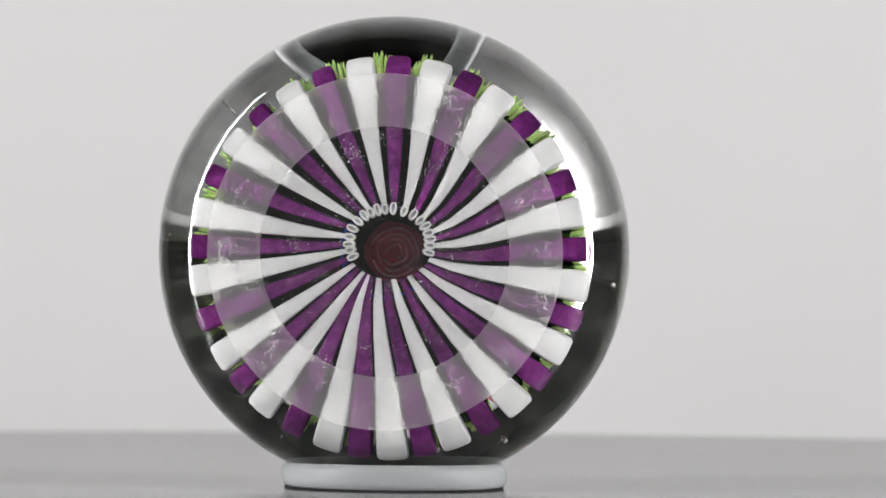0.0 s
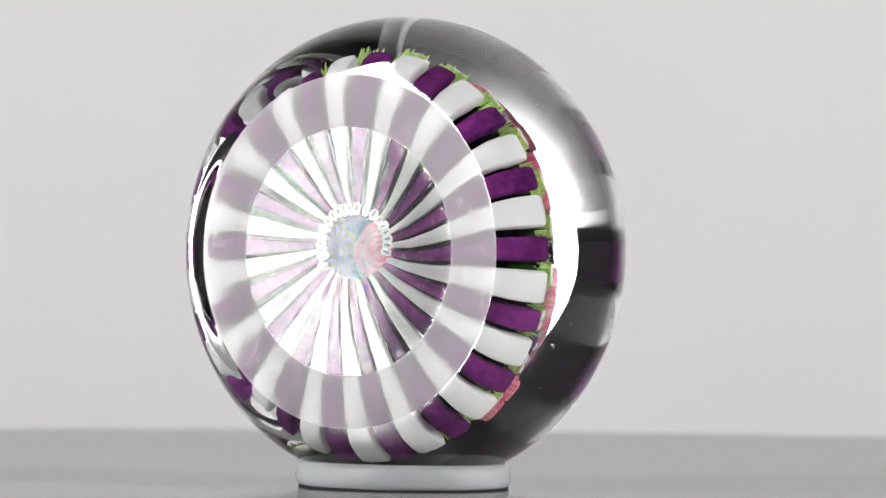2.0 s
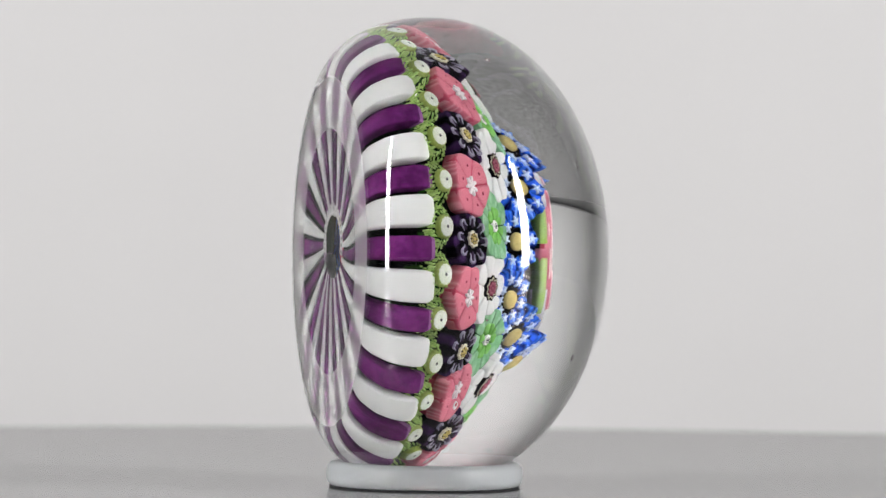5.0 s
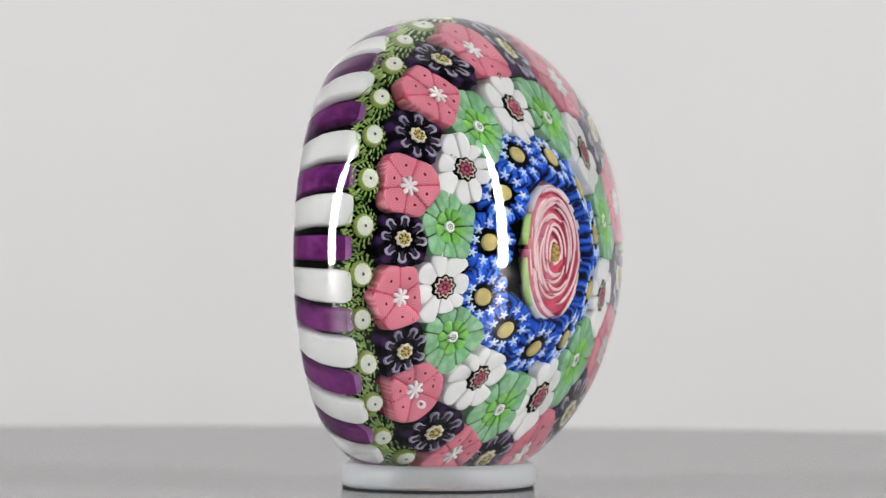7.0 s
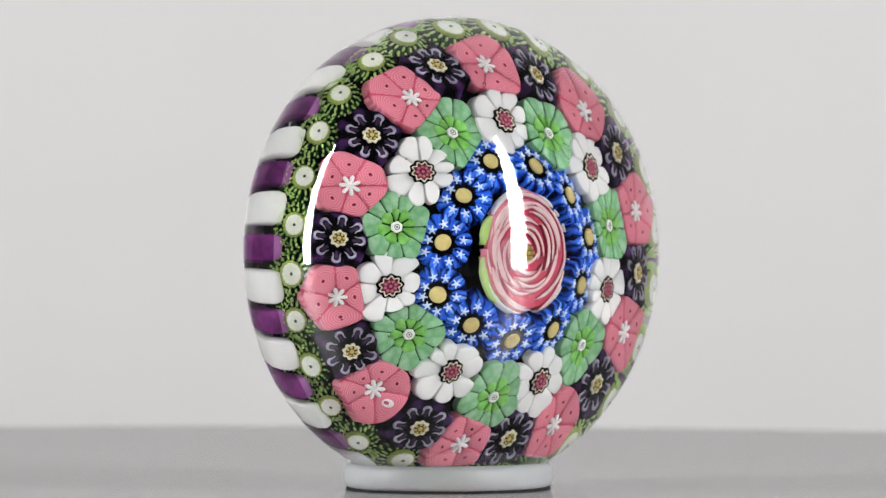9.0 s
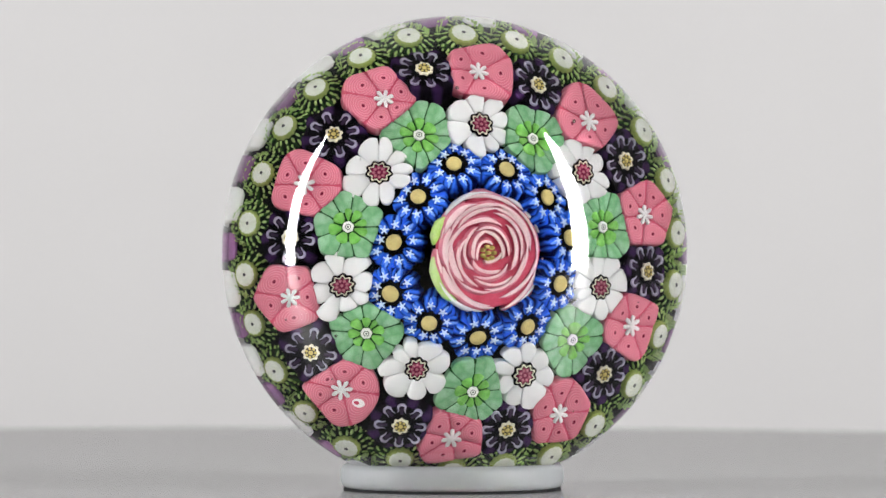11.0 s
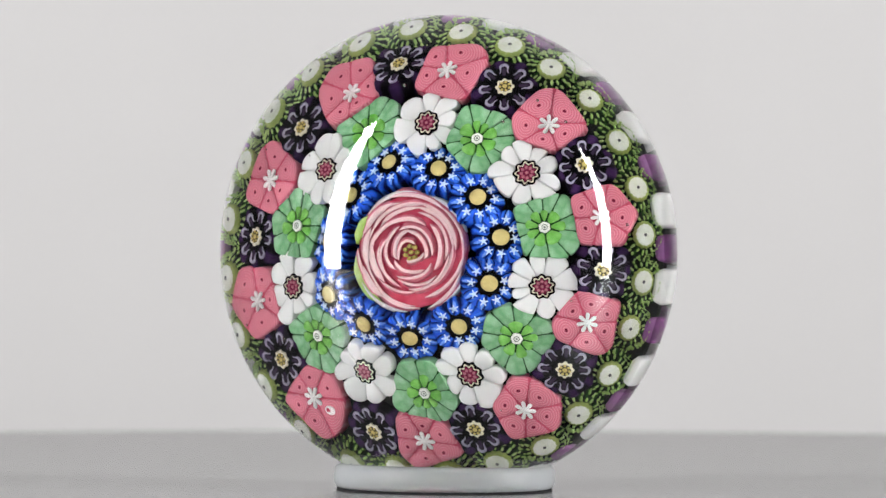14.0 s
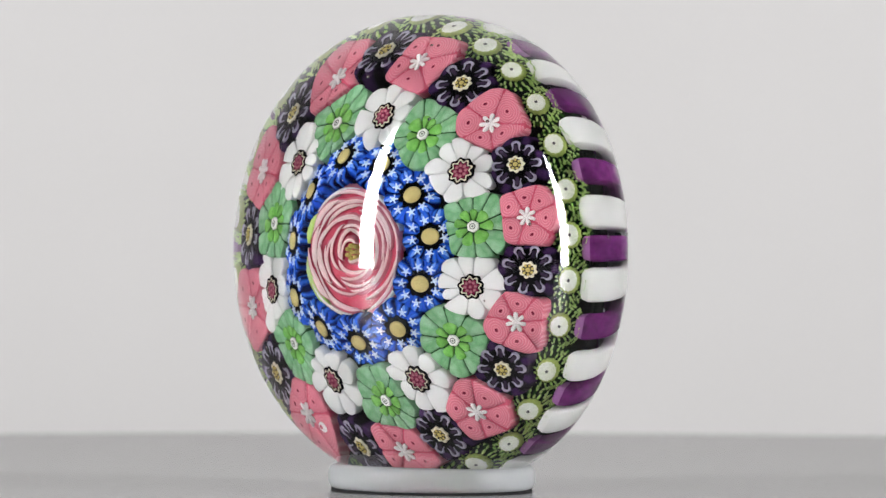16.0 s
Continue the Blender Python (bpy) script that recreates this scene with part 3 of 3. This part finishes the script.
def white_kit():
    back = slab(polar(lambda a: 1.62 + 0.12 * math.cos(9 * a), 54), 0.34, -0.2, 0.05)
    cog = slab(polar(lambda a: 1.30 + 0.19 * math.cos(9 * a), 72), 0.38, 0.0, 0.03)
    eye = slab(polar(lambda a: 1.10 + 0.17 * math.cos(9 * a), 72), 0.40, 0.0, 0.03)
    core = slab(polar(lambda a: 0.98 + 0.14 * math.cos(9 * a), 72), 0.43, 0.0, 0.03)
    dot = slab(polar(lambda a: 0.22, 8), 0.5, 0.0, 0.06, dome=0.04)
    return kit(back=to_mesh("heart", back, M_BLACK), cog=to_mesh("cog", cog, M_CREAM), eye=to_mesh("cog_line", eye, M_BLACK),
               core=to_mesh("core", core, M_BURG), dot=to_mesh("dot", dot, M_ROSEDOT))


def make_white(m, reach, rnd):
    c = piece("white_flower_cane", slab(polar(lambda a: min(3.0, reach(a) * 0.85), 28), -0.2, -5.0, 0.3, 0.8), M_PETALW, PAPERWEIGHT, m)
    for a0, a1 in shares(rnd, rnd.choice((8, 9, 9)), 0.3):
        grow = rnd.uniform(0.92, 1.12)
        pts, place = wedge(a0, a1, 1.2, lambda a: reach(a) * grow, 0.03, rnd.uniform(0.05, 0.34), 7, 1, rnd.uniform(-0.13, 0.13))
        piece("petal", slab(pts, 0.10 + rnd.uniform(-0.15, 0.2), -2.6, 0.16, dome=0.04), M_PETALW, c, place)
    turn = turned(rnd.uniform(0, 40)) @ Matrix.Diagonal((rnd.uniform(0.92, 1.04), rnd.uniform(1.0, 1.12), 1, 1))
    for key, nm in (("back", "heart"), ("cog", "cog"), ("eye", "cog_line"), ("core", "core"), ("dot", "dot")):
        child(nm, WHITEK[key], c, turn)
    for k in range(8):
        child("dot", WHITEK["dot"], c, turn @ turned(45 * k, 0.66))


def blue_kit():
    disc = slab(polar(lambda a: 1.75 + 0.2 * math.cos(9 * a), 54), 0.10, -0.3, 0.05)
    star = slab(polar(lambda a: 0.27 + 0.38 * max(0.0, math.cos(5 * a)), 40), 0.24, -0.2, 0.05)
    eye = slab(polar(lambda a: 1.08 + 0.05 * math.cos(2 * a), 20), 0.45, -0.2, 0.2, dome=0.15)
    tail = slab([(0.1, -0.22), (0.75, -0.22), (1.3, -0.08), (1.3, 0.08), (0.75, 0.22), (0.1, 0.22)], 0.13, -0.4, 0.08)
    return kit(tail=to_mesh("streak", tail, M_STREAK), disc=to_mesh("disc", disc, M_BLACK), star=to_mesh("star", star, M_STAR), eye=to_mesh("eye", eye, M_TAN))


def make_blue(m, reach, rnd):
    c = piece("blue_cane", slab(polar(lambda a: reach(a) * (1 + 0.03 * math.cos(9 * a)), 54), -0.05, -5.2, 0.5, 0.74), M_BLUE, PAPERWEIGHT, m)
    child("disc", BLUE["disc"], c)
    child("eye", BLUE["eye"], c, turned(rnd.uniform(0, 180)) @ Matrix.Diagonal((rnd.uniform(0.9, 1.0), rnd.uniform(1.0, 1.15), 1, 1)))
    for a0, a1 in shares(rnd, 9, 0.12):
        pts, place = wedge(a0, a1, 1.7, lambda a: reach(a) * 1.04, 0.09, 0.28, 5)
        piece("petal", slab(pts, 0.03, -2.6, 0.25, dome=0.05), M_BLUE_PETAL, c, place)
        mid = (a0 + a1) / 2
        far = max(1.85, reach(mid) * rnd.uniform(0.64, 0.72))
        child("streak", BLUE["tail"], c, turned(math.degrees(mid) + rnd.uniform(-3, 3), far) @ Matrix.Diagonal((max(0.4, (reach(mid) - far) / 1.25), 1, 1, 1)))
        child("star", BLUE["star"], c, turned(math.degrees(mid), far) @ Matrix.Rotation(rnd.uniform(0, 1), 4, "Z"))


def finger(bm, a, pts, fat=1.0):
    """A tapered rod of glass in the plane of one angle round the cane."""
    rows = []
    for j, (r, z) in enumerate(pts):
        w = (0.11, 0.21, 0.18, 0.06)[j] * fat
        c = Vector((r * math.cos(a), r * math.sin(a), z))
        s = Vector((-math.sin(a), math.cos(a), 0)) * w
        up = Vector((math.cos(a) * 0.5, math.sin(a) * 0.5, 0.9)) * w
        rows.append([bm.verts.new((c + d) * MM) for d in (s, up, -s, -up)])
    for p, q in zip(rows, rows[1:]):
        for i in range(4):
            bm.faces.new((p[i], p[(i + 1) % 4], q[(i + 1) % 4], q[i]))


def fringe_mesh():
    """Grassy tuft that rises behind a dot, on the side of the base."""
    bm = bmesh.new()
    rnd = random.Random(19)
    for k in range(30):
        a = radians(192 + 156 * (k % 15) / 14 + rnd.uniform(-4, 4))
        r = (2.45 if k < 15 else 2.7) + rnd.uniform(-0.1, 0.15)
        low = -2.0 if k < 15 else -2.9
        top = rnd.uniform(-0.5, 0.15) - (0 if k < 15 else 0.4)
        finger(bm, a, [(r + 0.25, top), (r + 0.2, top - 0.15), (r + 0.05, low + 0.3), (r, low)], rnd.uniform(0.85, 1.2))
    return to_mesh("fringe", smooth(bm), M_SPINE)


def spine_mesh(seed):
    """Pale short threads that lie in three rows on the sloping shoulder round a dot."""
    bm = bmesh.new()
    rnd = random.Random(seed)
    for r, count, long, fat in ((1.95, 17, 0.62, 0.95), (2.6, 19, 0.48, 0.9), (3.0, 22, 0.30, 0.7)):
        for k in range(count):
            a = 2 * math.pi * (k + r) / count + rnd.uniform(-0.08, 0.08)
            r0 = r + rnd.uniform(-0.1, 0.1)
            reach = long * rnd.uniform(0.75, 1.2)
            line = [(r0 + reach * f, -0.55 - (r0 + reach * f - 1.7) * 0.85) for f in (0, 0.3, 0.75, 1)]
            finger(bm, a, line, fat * rnd.uniform(0.8, 1.1))
    return to_mesh("spines", smooth(bm), M_SPINE)


def dot_kit():
    body = loft([[(r * math.cos(2 * math.pi * i / 54) * MM, r * math.sin(2 * math.pi * i / 54) * MM, z * MM) for i in range(54)]
                 for r, z in ((3.0, -5.5), (3.25, -2.15), (3.1, -1.85), (2.4, -1.23), (1.7, -0.62))])
    collar = slab(polar(lambda a: 1.66 + 0.06 * math.cos(14 * a), 42), 0.02, -1.4, 0.25, 1.2)
    disc = slab(polar(lambda a: 1.42 + 0.06 * math.cos(14 * a), 42), 0.16, -0.3, 0.14, dome=0.05)
    pip = slab(polar(lambda a: 0.24, 10), 0.26, 0.0, 0.03)
    return kit(body=to_mesh("moss_cane", body, M_MOSS), collar=to_mesh("collar", collar, M_COLLAR), disc=to_mesh("disc", disc, M_DOT),
               pip=to_mesh("pip", pip, M_GREY), spines=[spine_mesh(k) for k in (9, 10, 11)])


def make_dot(m, reach, rnd):
    m = m @ Matrix.Diagonal((rnd.uniform(0.98, 1.08), rnd.uniform(0.86, 0.95), 1, 1)) @ Matrix.Rotation(rnd.uniform(0, 6.3), 4, "Z")
    c = child("moss_cane", DOTK["body"], PAPERWEIGHT, m)
    child("collar", DOTK["collar"], c)
    child("disc", DOTK["disc"], c)
    child("pip", DOTK["pip"], c)
    tagged(child("spines", rnd.choice(DOTK["spines"]), c), kind="stuff")


DARK, GREEN, WHITEK, BLUE, DOTK = aubergine_kit(), green_kit(), white_kit(), blue_kit(), dot_kit()
FRINGE = fringe_mesh()
MAKERS = {"pink": make_pink, "dark": make_dark, "white": make_white, "green": make_green, "blue": make_blue, "dot": make_dot}


LEANING, BLISTERED = ("dark", 102.4), ("pink", -131.9)     # a cane that tips outwards, one with a white flaw in a petal


def set_canes():
    for seed, (kind, (spots, tilt, claim, most)) in enumerate(RINGS.items()):
        rnd = random.Random(40 + seed)
        for phi, rho in spots:
            flat = cane_pose(rho, bed_height(rho) + rnd.uniform(-0.12, 0.12), phi, tilt + (24 if (kind, phi) == LEANING else 0), 0)
            lean = 4.0 if kind != "dark" else 8.0
            tip = Matrix.Rotation(radians(rnd.uniform(-lean, lean)), 4, "X") @ Matrix.Rotation(radians(rnd.uniform(-lean, lean)), 4, "Y")
            c = MAKERS[kind](flat @ tip, pressed(flat, claim, most), rnd)
            if (kind, phi) == BLISTERED:
                spot = Matrix.Translation((2.7 * MM, 0.5 * MM, 0)) @ Matrix.Rotation(0.5, 4, "Z")
                piece("blister", slab([(0.85 * math.cos(a), 0.6 * math.sin(a)) for a in np.linspace(0, 2 * math.pi, 21)[:-1]], 0.34, -0.3, 0.12, dome=0.05), M_TIP, c, spot)
                piece("blister_eye", slab([(0.36 * math.cos(a) - 0.25, 0.26 * math.sin(a)) for a in np.linspace(0, 2 * math.pi, 17)[:-1]], 0.42, 0.0, 0.05), M_PINK, c, spot)
            if kind == "dot":
                tagged(child("fringe", FRINGE, PAPERWEIGHT, cane_pose(28.0, -3.5, phi, 54, 0)), kind="stuff")


set_canes()


def bubbles():
    """Seed bubbles caught in the glass."""
    m = bpy.data.materials.new("air_bubble")
    m.use_nodes = True
    s = m.node_tree.nodes["Principled BSDF"]
    s.inputs["Transmission Weight"].default_value, s.inputs["Roughness"].default_value, s.inputs["IOR"].default_value = 1.0, 0.0, 0.68
    bm = bmesh.new()
    bmesh.ops.create_icosphere(bm, subdivisions=2, radius=0.22 * MM)
    me = to_mesh("bubble", smooth(bm), m)
    rnd = random.Random(31)
    spots = [(27.2, 2.5, 200), (26.0, 3.6, 222), (22.5, 5.6, 96), (33.2, -8.5, 4)]
    spots += [(rnd.uniform(20, 32), rnd.uniform(4, 10), rnd.uniform(0, 360)) for _ in range(10)]
    for r, u, a in spots:
        k = rnd.uniform(0.5, 1.3)
        if (r / R) ** 2 + (u / DOME) ** 2 < 0.9:
            child("bubble", me, PAPERWEIGHT, Matrix.Translation(on_axis(r, u, a)) @ Matrix.Diagonal((k, k, k, 1)))


bubbles()


def rose():
    m = cane_pose(0.8, 9.3, 0, 8, -90) @ Matrix.Diagonal((0.94, 0.94, 1, 1))
    c = child("rose_cane", to_mesh("rose_cane", slab(polar(lambda a: 8.2 * (1 + 0.02 * math.cos(7 * a)), 56), -0.9, -11.0, 0.3, 0.62), M_SHELL),
              PAPERWEIGHT, m, "pink rose of curled glass petals with a green calyx")
    part("heart", slab(polar(lambda a: 8.1 * (1 + 0.02 * math.cos(7 * a)), 56), -0.6, -1.3, 0.2), M_ROSE, c)
    part("underside", slab(polar(lambda a: 5.2 * (1 + 0.03 * math.cos(5 * a)), 40), -10.9, -11.4, 0.1), M_ROSE, c, "dark red underside of the rose")
    rnd = random.Random(21)

    def wall(r, a0, a1, thick, top, skirt, name, edge, side, grow=0.0):
        """An arc of petal: a pale rounded edge over a side that slopes outwards."""
        n = max(8, int((a1 - a0) / 6))
        rows = []
        for k, a in enumerate(np.linspace(radians(a0), radians(a1), n)):
            end = min(1.0, (min(k, n - 1 - k) + 0.4) * 0.45)
            rk = r + 0.12 * math.sin(3 * a + r) + grow * (k / (n - 1) - 0.5)
            w = thick / 2 * end
            sec = [(rk - w - 0.1, -1.8), (rk - w, top - 0.12), (rk - w * 0.4, top), (rk + w * 0.4, top), (rk + w, top - 0.12), (rk + w + skirt * end, -1.1)]
            rows.append([(q * math.cos(a) * MM, q * math.sin(a) * MM, z * MM) for q, z in sec])
        bm = loft(rows)
        bm.faces.ensure_lookup_table()
        for k in range(n - 1):
            for i in (4, 5):
                bm.faces[k * 6 + i].material_index = 1
            bm.faces[k * 6].material_index = 2
        child(name, to_mesh(name, bm, edge, side, M_ROSE if side is M_PETALSIDE else side), c)

    for r, count, span in ((1.65, 2, 150), (2.55, 3, 105), (3.45, 3, 112), (4.4, 4, 84), (5.3, 4, 92), (6.2, 5, 70), (7.05, 5, 74), (7.85, 6, 58)):
        start = rnd.uniform(0, 360)
        for k in range(count):
            a0 = start + 360 / count * k + rnd.uniform(-10, 10)
            wall(r + rnd.uniform(-0.35, 0.35), a0, a0 + span * rnd.uniform(0.8, 1.2), rnd.uniform(0.36, 0.62), 0.15 - 0.03 * r + rnd.uniform(-0.1, 0.1),
                 rnd.uniform(0.5, 0.95), "petal", M_BLUSH, M_PETALSIDE, rnd.choice((-0.8, 0.6, 0.9, 0.5)))
    for r, a0, a1 in ((7.5, 112, 158), (6.9, 150, 200), (7.6, 196, 236), (5.9, 168, 226)):
        wall(r, a0, a1, 0.95, 0.12, 0.7, "petal", M_BLUSH, M_PETALSIDE)
    for a0, a1 in ((20, 75), (-70, -5), (-150, -95), (85, 140)):
        wall(8.6, a0, a1, 0.4, -0.3, 0.2, "sepal", M_TIP, M_TIP)
    for a0, a1 in ((142, 172), (184, 238)):
        wall(8.5, a0, a1, 1.2, -0.45, 0.2, "sepal", M_CALYX, M_CALYX)
    for r, a0, a1 in ((1.2, 0, 250), (2.1, 60, 330), (3.0, -40, 170), (3.1, 190, 300), (4.0, 20, 200), (4.1, 220, 340)):
        ring = [(r + 0.12 * math.sin(4 * a), a) for a in np.linspace(radians(a0), radians(a1), 24)]
        rows = [[((q + s) * math.cos(a) * MM, (q + s) * math.sin(a) * MM, z * MM) for s, z in ((-0.2, -11.2), (-0.2, -11.55), (0.2, -11.55), (0.2, -11.2))] for q, a in ring]
        part("under_petal", loft(rows), M_PETALSIDE, c)
    dot = to_mesh("stamen", slab(polar(lambda a: 0.32, 10), 0.3, -1.0, 0.12, dome=0.08), M_YELLOW)
    child("stamen", dot, c)
    for k in range(7):
        child("stamen", dot, c, turned(51.4 * k, 0.9))


rose()
STAND = ring_stand(RING_A, RING_B, 3.95)


# ---- what turns ----
def motions():
    wobble = Matrix.Rotation(radians(0.21), 4, Vector((math.cos(radians(WOB)), math.sin(radians(WOB)), 0)))
    weight = Matrix.Translation((55.8 * 0.0898 * MM, -19.9 * 0.0898 * MM, 0))
    stand = Matrix.Translation((RING_X * MM, RING_Y * MM, 0))
    times = [0.5 * k for k in range(33)]

    def at(t):
        return pose(0, 0, 0, 0, 0, SPIN * (FACING - t)) @ wobble

    walk(TURNTABLE, [(t, at(t)) for t in times])
    walk(PAPERWEIGHT, [(t, at(t) @ weight) for t in times])
    walk(STAND, [(t, at(t) @ stand) for t in times])


motions()
